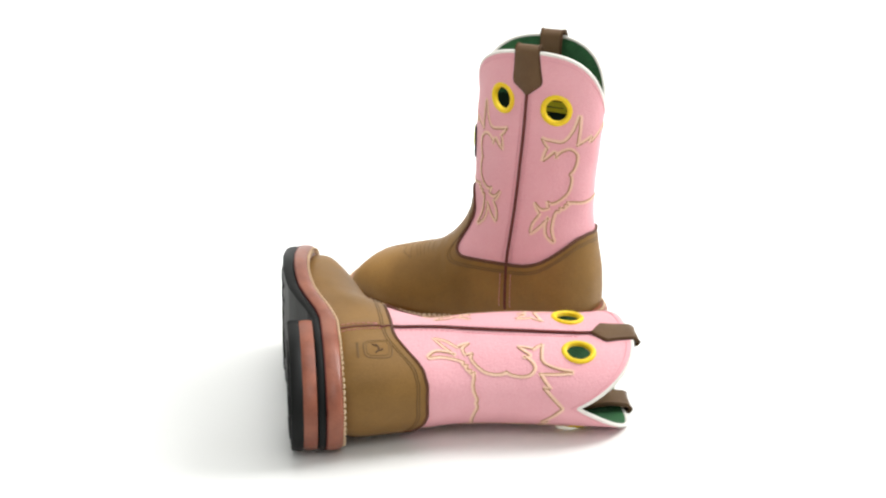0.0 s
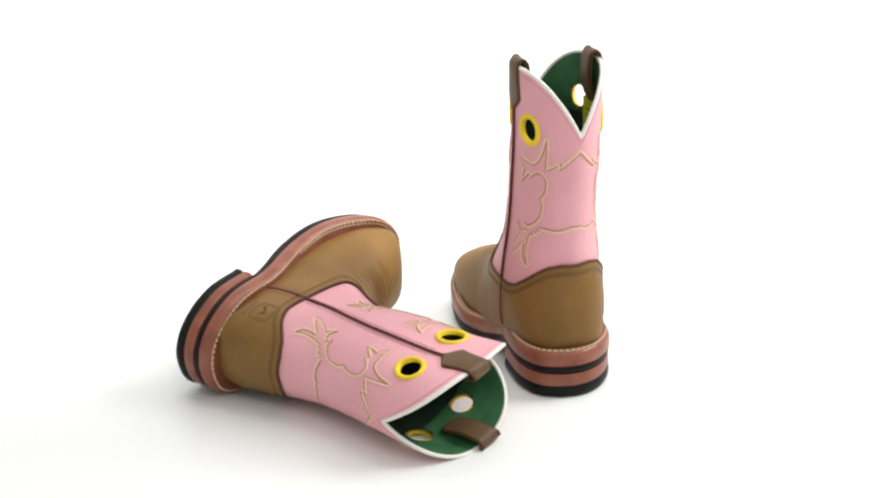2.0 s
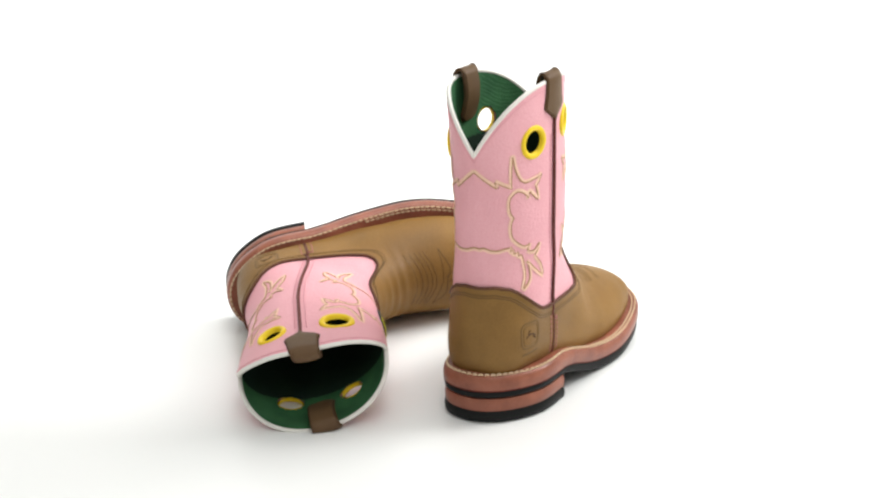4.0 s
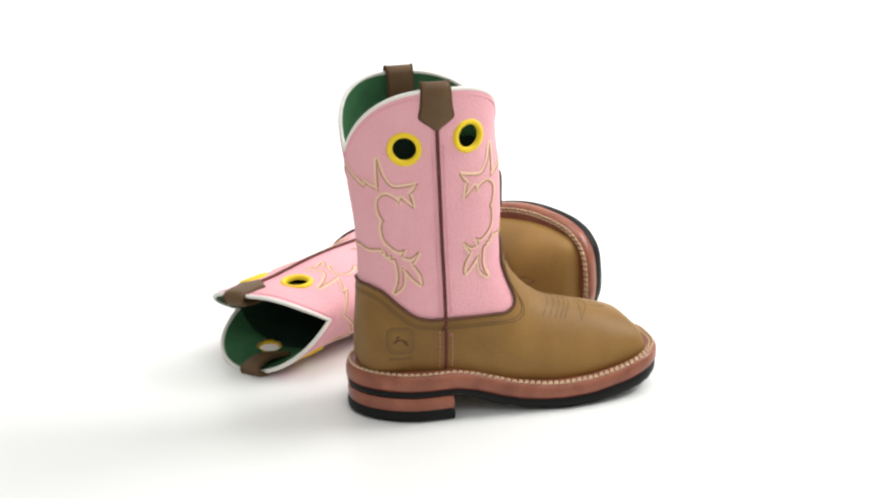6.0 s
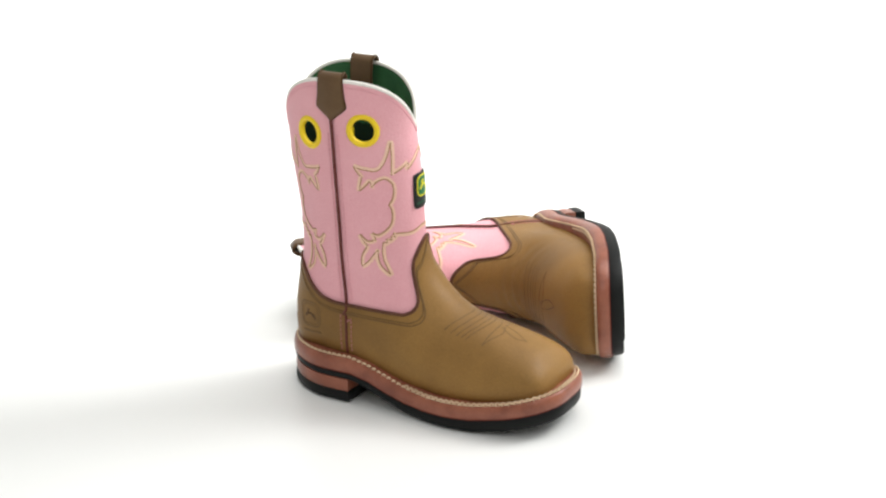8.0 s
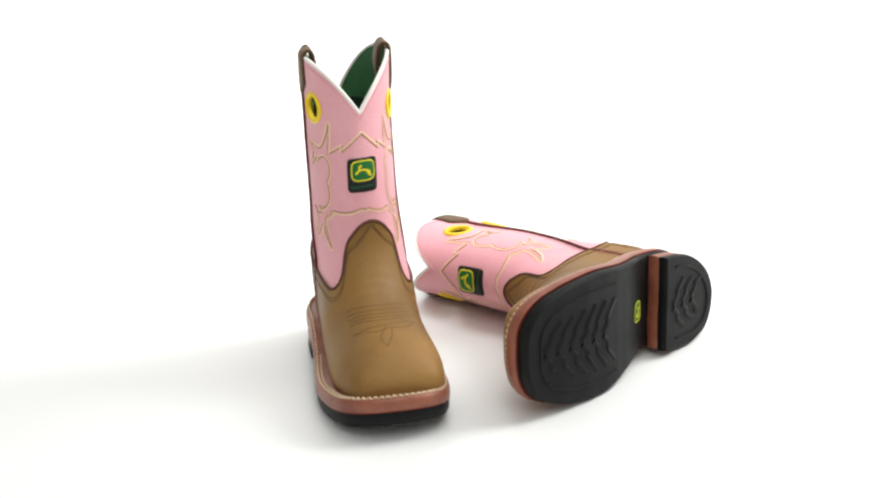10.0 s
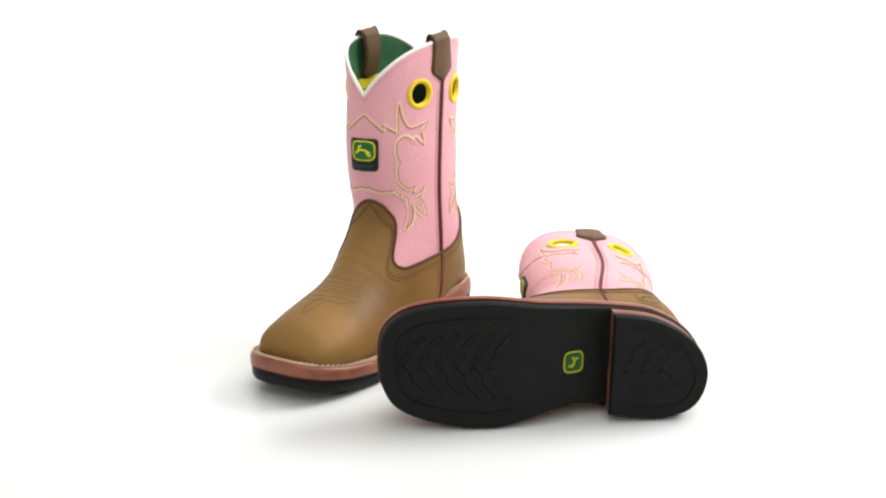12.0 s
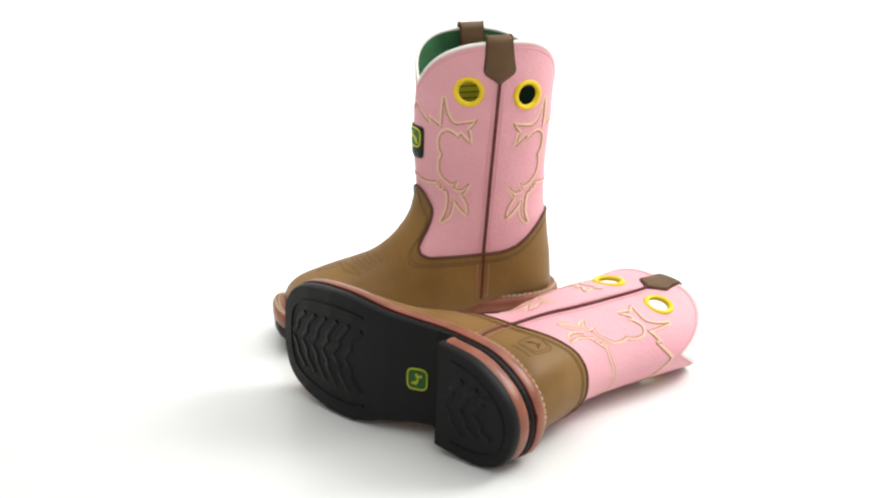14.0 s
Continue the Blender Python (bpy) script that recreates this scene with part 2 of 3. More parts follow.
def band_on_skin(points, view, width, height, off, step=0.002):
    """A raised flat strip along a line drawn in the side or front view (metres)."""
    line = bend(points, step)
    p, n = on_skin(line[:, 0], line[:, 1], view, off)
    return tube(p, width / 2, 6, normals=n, flat=height / width)


# ---- the sole's plan and heights ----
PLAN = np.array([(182, -3), (177.8, -26), (156.5, -42.5), (109.5, -49.4), (62, -44.5), (20, -39), (-20, -33), (-48, -15), (-58.5, 8.5),
                 (-50, 33), (-26, 42.5), (8, 40), (35, 35), (63, 39), (98, 47), (137.3, 44.3), (167, 35), (179.3, 18.7)]) * (0.986, 1.0) / 1000
PLAN_LOOP = even(np.vstack([loop_spline(PLAN, 720), loop_spline(PLAN, 720)[:1]]), 0.0028)[:-1]


def sole_z(x):
    """Height of the sole's underside along the boot, metres."""
    return np.interp(x, np.array((-60, 15, 30, 48, 64, 80, 95, 118, 145, 168, 185)) / 1000,
                     np.array((18.5, 18, 14, 7.5, 3, 0.8, 0, 0.8, 4.5, 9.4, 13.6)) / 1000)


def outsole_z(x):
    """Top of the black outsole: thicker under the forefoot."""
    return sole_z(x) + np.interp(x, (0.015, 0.03, 0.085, 0.125, 0.170), (0.0068, 0.0080, 0.0098, 0.0106, 0.0112))


def welt_z(x):
    return sole_z(x) + np.interp(x, (0.015, 0.03, 0.048, 0.085, 0.118, 0.145, 0.168, 0.185), (0.0185, 0.0195, 0.0203, 0.0200, 0.0204, 0.0209, 0.0218, 0.0224))


def inset(loop, d):
    t = np.roll(loop, -1, 0) - np.roll(loop, 1, 0)
    t /= np.linalg.norm(t, axis=1, keepdims=True)
    area = np.sum(loop[:, 0] * np.roll(loop[:, 1], -1) - np.roll(loop[:, 0], -1) * loop[:, 1])
    n = np.stack([-t[:, 1], t[:, 0]], 1) * np.sign(area)
    return loop + n * d


def slab(loop, low, high, round_in=0.0012, domed=False):
    """A slab over a plan loop between two height functions of x, with eased edges and closed caps."""
    rings = []
    steps = ((0.0008, 0.0), (0.0, 0.12), (0, 0.55), (0.0008, 0.84), (round_in, 1.0)) if domed else ((round_in, 0.0), (0.0003, 0.18), (0, 0.5), (0.0003, 0.82), (round_in, 1.0))
    for d, f in steps:
        q = inset(loop, d)
        lo, hi = low(q[:, 0]), high(q[:, 0])
        rings.append(np.column_stack([q, lo + (hi - lo) * f]))
    n = len(loop)
    mid = loop.mean(0)
    verts, faces = list(np.concatenate(rings)), grid_faces(5, n, True)
    for ring, base in ((rings[0], 0), (rings[-1], 4 * n)):
        last = base
        fn = low if base == 0 else high
        for k in (0.75, 0.5, 0.25):
            q = np.stack([ring[:, 0] * 1.0, mid[1] + (ring[:, 1] - mid[1]) * k], 1)
            start = len(verts)
            verts += list(np.column_stack([q, fn(q[:, 0])]))
            faces += [(last + i, last + (i + 1) % n, start + (i + 1) % n, start + i) for i in range(n)]
            last = start
        faces += _spine_cap(ring, last, n)
    return np.array(verts), faces


def _spine_cap(ring, base, n):
    """Closes the last inner ring, which is squeezed on the middle line, by joining the two flanks."""
    a, b = int(np.argmax(ring[:, 0])), int(np.argmin(ring[:, 0]))
    one = [(a + i) % n for i in range((b - a) % n + 1)]
    two = [(a - i) % n for i in range((a - b) % n + 1)]
    faces, i, j = [], 0, 0
    while i < len(one) - 1 or j < len(two) - 1:
        if j >= len(two) - 1 or (i < len(one) - 1 and ring[one[i + 1], 0] >= ring[two[j + 1], 0]):
            tri = (base + one[i], base + one[i + 1], base + two[j])
            i += 1
        else:
            tri = (base + one[i], base + two[j + 1], base + two[j])
            j += 1
        if len(set(tri)) == 3:
            faces.append(tri)
    return faces


def worn_plan(out, fore):
    """The sole's plan, its heel pushed outward and forward a little."""
    f = np.clip((0.055 - PLAN_LOOP[:, 0]) / 0.095, 0, 1)
    f = f * f * (3 - 2 * f)
    return PLAN_LOOP + np.stack([fore * f, -out * f], 1)


def heel_loop(plan):
    """The heel's plan: the sole's plan behind the straight breast."""
    lp = plan[plan[:, 0] < 0.0155]
    k = int(np.argmax(np.linalg.norm(np.roll(lp, -1, 0) - lp, axis=1)))
    lp = np.roll(lp, -(k + 1), 0)
    a, b = lp[-1], lp[0]
    m = max(3, int(np.linalg.norm(a - b) / 0.003))
    f = np.linspace(0, 1, m + 1)[1:-1, None]
    return np.vstack([lp, a + (b - a) * f])


def seam_x(z, view):
    """The side seam's way down; the shaft is a little twisted on the foot."""
    if view == "L":
        return float(np.interp(z, (0.03, 0.08, 0.12, 0.19, 0.216), (0.0155, 0.0122, 0.0070, -0.0012, -0.0038)))
    return float(np.interp(z, (0.03, 0.08, 0.12, 0.216), (0.009, 0.010, 0.0085, 0.0058)))


# ---- stitched ornament: arcs of (millimetres from the side seam, height), back half; the front half stands LIFT higher ----
ARCS = [
    [(40.5, 196.6), (40.8, 188.5), (40.8, 181.7), (40.5, 173)],
    [(40.5, 196.6), (38.3, 186.5), (34.6, 178.7), (30.3, 175.7), (24.1, 176.4), (18.3, 177.4), (14.9, 178.7)],
    [(14.9, 178.7), (17.6, 174.2), (20.8, 171)],
    [(20.8, 171), (19.4, 166.2), (18.5, 160.7)],
    [(18.5, 160.7), (22.7, 164.4), (26.3, 168.4)],
    [(26.3, 168.4), (27.2, 166), (27.6, 163.7)],
    [(27.6, 163.7), (29.4, 166.4), (32.5, 168.9), (36.3, 170.2), (39.4, 168.4), (41.2, 165.5), (41.4, 160.1), (40.3, 154.8), (38, 150.9)],
    [(38, 150.9), (39.4, 147.5), (39.5, 141.9), (38.4, 136.5), (35.3, 132.2), (31.8, 129.3), (28.8, 128.1), (25.6, 129.6)],
    [(25.6, 129.6), (26.8, 127), (27.3, 124.4)],
    [(27.3, 124.4), (21.7, 123.2), (16.5, 128)],
    [(16.5, 128), (18.4, 123.4), (21.1, 119.6)],
    [(21.1, 119.6), (18.9, 116.1), (16.2, 111.6), (15.1, 105.3), (15.6, 103.2)],
    [(15.6, 103.2), (19, 106), (22.4, 109.6), (25.5, 113.7), (28.2, 116.6)],
    [(28.2, 116.6), (27.6, 111.2), (28.6, 104), (31.6, 100), (34.9, 97.4)],
    [(34.9, 97.4), (32.4, 103.1), (31, 108.5), (31, 116.5), (32.2, 122.3)],
    [(32.2, 122.3), (34.8, 122.0)],
    [(34.8, 122.0), (34.4, 124.8)],
    [(34.4, 124.8), (37.7, 124.0)],
    [(37.7, 124.0), (37.5, 127)],
    [(37.5, 127), (40, 126.2)],
    [(40, 126.2), (38.7, 129)],
    [(38.7, 129), (43.1, 128.8)],
]
LIFT = 4.5
# the same between the side motifs, over the front or back middle: (y, height)
CENTRE = [
    [(0, 193.5), (7, 187.5), (15, 180.5)],
    [(15, 180.5), (14.3, 185.3)],
    [(14.3, 185.3), (18, 182.5), (24, 178)],
]
CENTRE_LOW = [(0, 135.6), (4, 136.6), (11, 134.4), (18, 133.4), (24, 134)]


def thread_pair(arcs, view, away):
    """A tan thread along joined arcs, with a pale one beside it on the side away from a place."""
    dark, pale, nor = [], [], []
    for arc in arcs:
        line = bend(arc, 0.0016)
        p, n = on_skin(line[:, 0], line[:, 1], view, 0.0003)
        t = np.gradient(p, axis=0)
        t /= np.linalg.norm(t, axis=1, keepdims=True) + 1e-12
        b = np.cross(n, t)
        if ((p - away) * b).sum() < 0:
            b = -b
        dark.append(p)
        pale.append(p + b * 0.0012)
        nor.append(n)
    n = np.concatenate(nor)
    return tube(np.concatenate(dark), 0.00062, 5, normals=n, flat=0.45), tube(np.concatenate(pale), 0.00115, 5, normals=n, flat=0.22)


def ornament():
    """The four side motifs and the lines that join them over the front and back: pairs of threads."""
    out = []
    place = lambda d, z, way, view: (seam_x(z / 1000, view) + way * d / 1000, z / 1000)
    for view in "LR":
        for way, up in ((-1, 0.0), (1, LIFT)):
            heart = on_skin([seam_x(0.15, view) + way * 0.025], [(145 + up) / 1000], view)[0][0]
            arcs = [[place(d, z + up, way, view) for d, z in arc] for arc in [ARCS[0][::-1]] + ARCS[1:]]
            out.append(thread_pair(arcs, view, heart))
    for view, up, way, lift in (("F", 0.0, 1, LIFT), ("B", -6.0, -1, 0.0)):
        half = {}
        for sgn in (-1, 1):
            side = "L" if sgn > 0 else "R"
            for key, arcs, (d, z) in (("top", CENTRE, ARCS[0][-1]), ("low", [CENTRE_LOW], ARCS[-1][-1])):
                x, w = place(d, z + lift, way, side)
                gain = abs(on_skin([x], [w], side)[0][0][1]) * 1000 / 24
                fall = z + lift - (arcs[-1][-1][1] + up)
                half[sgn, key] = [[(sgn * y * gain / 1000, (h + up + fall * (y / 24) ** 2) / 1000) for y, h in arc] for arc in arcs]
        nose = 0.05 if view == "F" else -0.05
        for key, away in (("top", 0.12), ("low", 0.25)):
            line = [arc[::-1] for arc in half[-1, key][::-1]] + half[1, key]
            out.append(thread_pair(line, view, np.array([nose, 0, away])))
    return out


def badge(view, cu, cw, hu, hw, power, off, thick=0.0008, turn=0.0):
    """A thin rounded-square piece laid on the skin."""
    rings, m = (1.0, 1.0, 0.96, 0.7, 0.4, 0.0), 36
    us, ws, hs = [], [], []
    for k, f in enumerate(rings):
        for i in range(m):
            a = 2 * math.pi * i / m
            x = abs(math.cos(a)) ** (2 / power) * math.copysign(1, math.cos(a)) * f * hu
            y = abs(math.sin(a)) ** (2 / power) * math.copysign(1, math.sin(a)) * f * hw
            us.append((cu + x * math.cos(turn) - y * math.sin(turn)) / 1000)
            ws.append((cw + x * math.sin(turn) + y * math.cos(turn)) / 1000)
            hs.append(off if k == 0 else off + thick * (0.6 if k == 1 else 1))
    p, n = on_skin(us, ws, view)
    return p + n * np.array(hs)[:, None], grid_faces(len(rings), m, True)


def ring_line(view, cu, cw, hu, hw, power, width, height, off):
    a = np.linspace(0, 2 * math.pi, 49)[:-1]
    x = cu + np.abs(np.cos(a)) ** (2 / power) * np.sign(np.cos(a)) * hu
    y = cw + np.abs(np.sin(a)) ** (2 / power) * np.sign(np.sin(a)) * hw
    p, n = on_skin(x / 1000, y / 1000, view, off)
    return tube(p, width / 2, 6, True, normals=n, flat=height / width)


def on_sole(x, y, drop=0.0):
    return np.array([x, y, float(sole_z(x)) + 0.0012 - drop])


def lug(points, width, height, base):
    """A tread bar along a line on an underside at height base(x), standing down from it."""
    p = even(np.array(points) / 1000, 0.004)
    t = np.gradient(p, axis=0)
    t /= np.linalg.norm(t, axis=1, keepdims=True)
    b = np.stack([-t[:, 1], t[:, 0]], 1) * width / 2000
    rows = []
    for side, h in ((-1, -0.0003), (-0.5, height), (0.5, height), (1, -0.0003)):
        q = p + b * side
        rows.append(np.column_stack([q, base(q[:, 0]) - h]))
    v = np.stack(rows, 1).reshape(-1, 3)
    m = len(p)
    return v, grid_faces(m, 4) + [(0, 1, 2, 3), tuple((m - 1) * 4 + k for k in (3, 2, 1, 0))]


# ---- the boot ----
HOLES = [(-26.5, 201, "L"), (20.2, 206, "L"), (-16.5, 203.4, "R"), (29.4, 209.3, "R")]
HOLES_LYING = [(-26.5, 203, "L"), (20.2, 207, "L"), (-16.5, 203.4, "R"), (31.0, 204.5, "R")]


def ring_mesh(mid, n, r_in, r_out, depth):
    """A turned ring with a rounded face, about a place on the skin."""
    n = Vector(n)
    u = n.orthogonal().normalized()
    w = n.cross(u)
    prof = [(r_in, -depth), (r_in, 0.0002), (r_in + 0.0008, 0.0009), ((r_in + r_out) / 2, 0.0013), (r_out - 0.0009, 0.0009), (r_out, 0.0), (r_out, -0.0012)]
    verts, m = [], 40
    for k in range(m):
        a = 2 * math.pi * k / m
        q = u * math.cos(a) + w * math.sin(a)
        for r, h in prof:
            verts.append(Vector(mid) + q * r + n * h)
    f = []
    c = len(prof)
    for k in range(m):
        j = (k + 1) % m
        f += [(k * c + i, k * c + i + 1, j * c + i + 1, j * c + i) for i in range(c - 1)]
    return [tuple(v) for v in verts], f


ORNAMENT = ornament()


def boot(name, label, side, heel_push, holes, counter_drop=0.0, crease=0.00012, soft=None):
    """One boot, toe along +x. side 1: a right boot, -1: its mirror, a left one."""
    top = tagged(new(name), label, "boot", "pair of western boots")
    add = lambda n, vf, mat, parent=top, text="", smooth=True: part(n, vf[0], vf[1], mat, parent, text, side, smooth, soft)
    phi = PHI
    ease = np.clip((_fold - 80) / 50, 0, 1)
    top_edge = VAMP_EDGE - counter_drop * ease * ease * (3 - 2 * ease)
    s_edge = section_at(top_edge)
    centres = []
    for x, z, view in holes:
        p, n = on_skin([x / 1000], [z / 1000], view)
        centres.append((p[0], n[0]))

    # shaft, cut at the finger holes
    rows = 150
    f = np.linspace(0, 1, rows)[:, None]
    low = np.maximum(s_edge - 0.6, 8.0)
    s = low + (S_MOUTH - low) * f
    outer = skin(s, phi[None, :])
    inner = skin(s, phi[None, :], -0.0024)

    def holed(p, radius):
        n = len(phi)
        v = p.reshape(-1, 3)
        faces = []
        for q in grid_faces(rows, n, True):
            m = v[list(q)].mean(0)
            if all(np.linalg.norm(m - c) > radius for c, _ in centres):
                faces.append(q)
        return v, faces

    shaft = add("shaft", holed(outer, 0.0100), PINK, text="pink pebbled leather shaft")
    # green facing round the mouth; below z 0.197 the lining is coloured much darker, down to the foot bed
    v1, f1 = holed(inner, 0.0100)
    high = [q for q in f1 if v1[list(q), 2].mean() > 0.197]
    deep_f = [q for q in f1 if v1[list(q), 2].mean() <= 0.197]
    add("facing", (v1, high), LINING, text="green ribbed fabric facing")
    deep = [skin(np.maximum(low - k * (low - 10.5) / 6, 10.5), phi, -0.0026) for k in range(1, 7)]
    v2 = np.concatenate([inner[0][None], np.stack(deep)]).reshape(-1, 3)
    add("lining", joined([(v1, deep_f), (v2, grid_faces(7, len(phi), True) + [tuple(6 * len(phi) + i for i in range(len(phi)))])]), DEEP, text="lining, darker in colour deep in the shaft")
    rim = skin(S_MOUTH, phi, -0.0012)
    add("top_piping", tube(rim, 0.0016, 8, True, normals=skin(S_MOUTH, phi, 0.0) - skin(S_MOUTH, phi, -0.001)), PIPING, text="white piping round the scalloped top edge")

    # brown foot: front and counter, meeting under the side seams
    rows_b = 110
    f = np.linspace(0, 1, rows_b)[:, None] ** 0.9
    s = 0.0 + s_edge * f
    lift = 0.0013 + crease * np.sin(9 * s + 1.5 * np.sin(2 * phi + 0.6) + 2 * np.cos(phi)) * np.exp(-((s - 7.4) / 1.1) ** 2) * np.clip(np.cos(phi - 0.3), 0, 1)
    foot = np.concatenate([skin(s, phi[None, :], lift), skin(s_edge, phi, -0.0004)[None]])
    n = len(phi)
    v = foot.reshape(-1, 3)
    front_faces, back_faces = [], []
    for q in grid_faces(rows_b + 1, n, True):
        m = v[list(q)].mean(0)
        (front_faces if m[0] > seam_x(m[2], 'L' if m[1] > 0 else 'R') else back_faces).append(q)
    front_faces.append(tuple(range(n)))
    vamp = add("vamp", (v, front_faces), BROWN, text="olive-brown oiled leather vamp")
    counter = add("heel_counter", (v, back_faces), BROWN)
    # dark cut edge and stitch rows along the top of the vamp
    edge = skin(s_edge - 0.02, phi, 0.0010)
    add("edge_binding", tube(edge, 0.0013, 6, True), EDGE, vamp, "dark cut leather edge")
    # a double row that runs up to a point under the tongue's top
    for d in (0.0058, 0.0076):
        sz = section_at(top_edge - d + 0.0035 * np.exp(-(_fold / 5) ** 2) - 0.004 * np.exp(-((_fold - 17) / 9) ** 2))
        row = skin(sz, phi, 0.0011)
        add("edge_stitching", tube(row, 0.00055, 5, True), FAINT, vamp)

    # soles
    lp = worn_plan(*heel_push)
    welt = add("welt", slab(lp, lambda x: outsole_z(x) - 0.0002, welt_z, 0.0030, True), RUST, text="rust-brown stitched leather welt")
    outsole = add("outsole", slab(inset(lp, 0.0008), lambda x: sole_z(x) + 0.0012, lambda x: outsole_z(x), 0.0012), BLACK, text="black rubber outsole")
    hl = heel_loop(lp)
    heel = add("heel_block", slab(inset(hl, 0.0008), lambda x: 0 * x + 0.0092, lambda x: 0 * x + 0.0188, 0.0008), RUST, text="rust-brown stacked heel")
    add("heel_cap", slab(inset(hl, 0.0004), lambda x: 0 * x + 0.0011, lambda x: 0 * x + 0.0095, 0.0012), BLACK, heel, "black rubber heel cap")
    stitches = []
    path = even(np.vstack([inset(lp, 0.0028), inset(lp, 0.0028)[:1]]), 0.0044)
    for k in range(len(path) - 1):
        a, b = path[k], path[k + 1]
        t = (b - a) / np.linalg.norm(b - a)
        m = (a + b) / 2
        pts = [np.array([*(m + t * q), float(welt_z(m[0])) + 0.0001 + h]) for q, h in ((-0.0013, -0.0004), (-0.0007, 0.0007), (0.0007, 0.0007), (0.0013, -0.0004))]
        stitches.append(tube(pts, 0.00074, 5))
    tagged(add("welt_stitching", joined(stitches), CREAM, welt, "cream welt stitching"), kind="stuff")

    # second row of stitching round the forefoot, and the thin red line over the outsole
    second = []
    path = even(np.vstack([inset(lp, 0.0053), inset(lp, 0.0053)[:1]]), 0.0044)
    for k in range(len(path) - 1):
        a, b = path[k], path[k + 1]
        m = (a + b) / 2
        if m[0] < 0.062:
            continue
        t = (b - a) / np.linalg.norm(b - a)
        pts = [np.array([*(m + t * q), float(welt_z(m[0])) + 0.0001 + h]) for q, h in ((-0.0013, -0.0004), (-0.0007, 0.0007), (0.0007, 0.0007), (0.0013, -0.0004))]
        second.append(tube(pts, 0.00074, 5))
    tagged(add("welt_stitching", joined(second), CREAM, welt, "cream welt stitching"), kind="stuff")
    add("red_line", slab(inset(lp, 0.0001), lambda x: outsole_z(x) - 0.0004, lambda x: outsole_z(x) + 0.0006, 0.0003), RED, outsole, "thin red line between welt and outsole")

    # tread bars on the forefoot and the heel, with a raised rim
    for k in range(6):
        x = 92 + 12.5 * k
        for sgn in (-1, 1):
            reach = 26 - 0.11 * abs(x - 112)
            line = [(x + 9, -1 + sgn * 1.5), (x + 2, -1 + sgn * 9), (x + 4, -1 + sgn * 12), (x - 7, -1 + sgn * reach)]
            add("tread_bar", lug(line, 5.0, 0.0012, lambda x: sole_z(x) + 0.0012), BLACK, outsole)
    rim_plan = inset(lp, 0.0125)
    rim_plan = rim_plan[(rim_plan[:, 0] > 0.082)]
    k = int(np.argmax(np.linalg.norm(np.roll(rim_plan, -1, 0) - rim_plan, axis=1)))
    add("tread_rim", lug(np.roll(rim_plan, -(k + 1), 0) * 1000, 2.6, 0.0012, lambda x: sole_z(x) + 0.0012), BLACK, outsole)
    flat_base = lambda x: 0 * x + 0.0011
    for k in range(3):
        x = -3 - 13 * k
        for sgn in (-1, 1):
            add("tread_bar", lug([(x + 7, 4 + sgn * 1.6), (x, 4 + sgn * 8), (x + 2, 4 + sgn * 11), (x - 8, 4 + sgn * (20 - 2.6 * k))], 6.0, 0.0011, flat_base), BLACK, heel)
    rim_plan = inset(hl, 0.0095)
    rim_plan = rim_plan[rim_plan[:, 0] < 0.002]
    k = int(np.argmax(np.linalg.norm(np.roll(rim_plan, -1, 0) - rim_plan, axis=1)))
    add("tread_rim", lug(np.roll(rim_plan, -(k + 1), 0) * 1000, 2.4, 0.0011, flat_base), BLACK, heel)
    sole_emblem(add, outsole)

    # side seams, straps, finger-hole rings
    for view, sgn in (("L", 1), ("R", -1)):
        line = [(seam_x(z / 1000, view), z / 1000) for z in range(38, 224, 8)]
        strip = add("side_seam", band_on_skin(line, view, 0.0026, 0.0022, 0.0011), SEAM, text="dark brown piped side seam")
        low_line = lambda d: [(seam_x(z / 1000, view) + d / 1000, z / 1000) for z in range(40, 71, 5)]
        for d in (-4.6, 4.6):
            add("seam_stitching", dashes(low_line(d), view, 0.0016), ROSE, strip)
        for d in (-4.2, 4.2):
            add("seam_stitching", dashes([(seam_x(z / 1000, view) + d / 1000, z / 1000) for z in range(80, 216, 8)], view, 0.0002), PINK_THREAD, strip)
        pull_strap(add, view)
    for c, nrm in centres:
        add("grommet", ring_mesh(c, nrm, 0.0083, 0.0123, 0.0024), YELLOW, shaft, "yellow finger-hole ring")
    for dark, pale in ORNAMENT:
        add("ornament_stitching", dark, TAN, shaft, "tan ornamental stitching")
        add("ornament_piping", pale, PALE, shaft, "pale cream ornamental stitching")
    row = skin(section_at(MOUTH - 0.0042), phi, 0.0001)
    add("rim_stitching", tube(row, 0.0004, 5, True), PINK_THREAD, shaft)
    front_tag(add, shaft, -0.8 if side > 0 else 3.2)
    heel_mark(add, counter)
    toe_stitches(add, vamp)
    # size label inside
    q = np.array([(x, z) for z in np.linspace(183, 211, 9) for x in np.linspace(-7, 22, 6)]) / 1000
    p, nn = on_skin(q[:, 0], q[:, 1], "R", -0.0029)
    both = np.concatenate([p, p - nn * 0.0004])
    gf = grid_faces(9, 6)
    label = add("size_label", (both, gf + [tuple(54 + i for i in r) for r in gf]), LABEL, text="yellow size label inside the shaft")
    for z in (202, 197, 192, 187):
        add("print_bar", band_on_skin([(-4 / 1000, z / 1000), (18 / 1000, z / 1000)], "R", 0.0008, 0.0003, -0.0034), DARK, label)
    return top


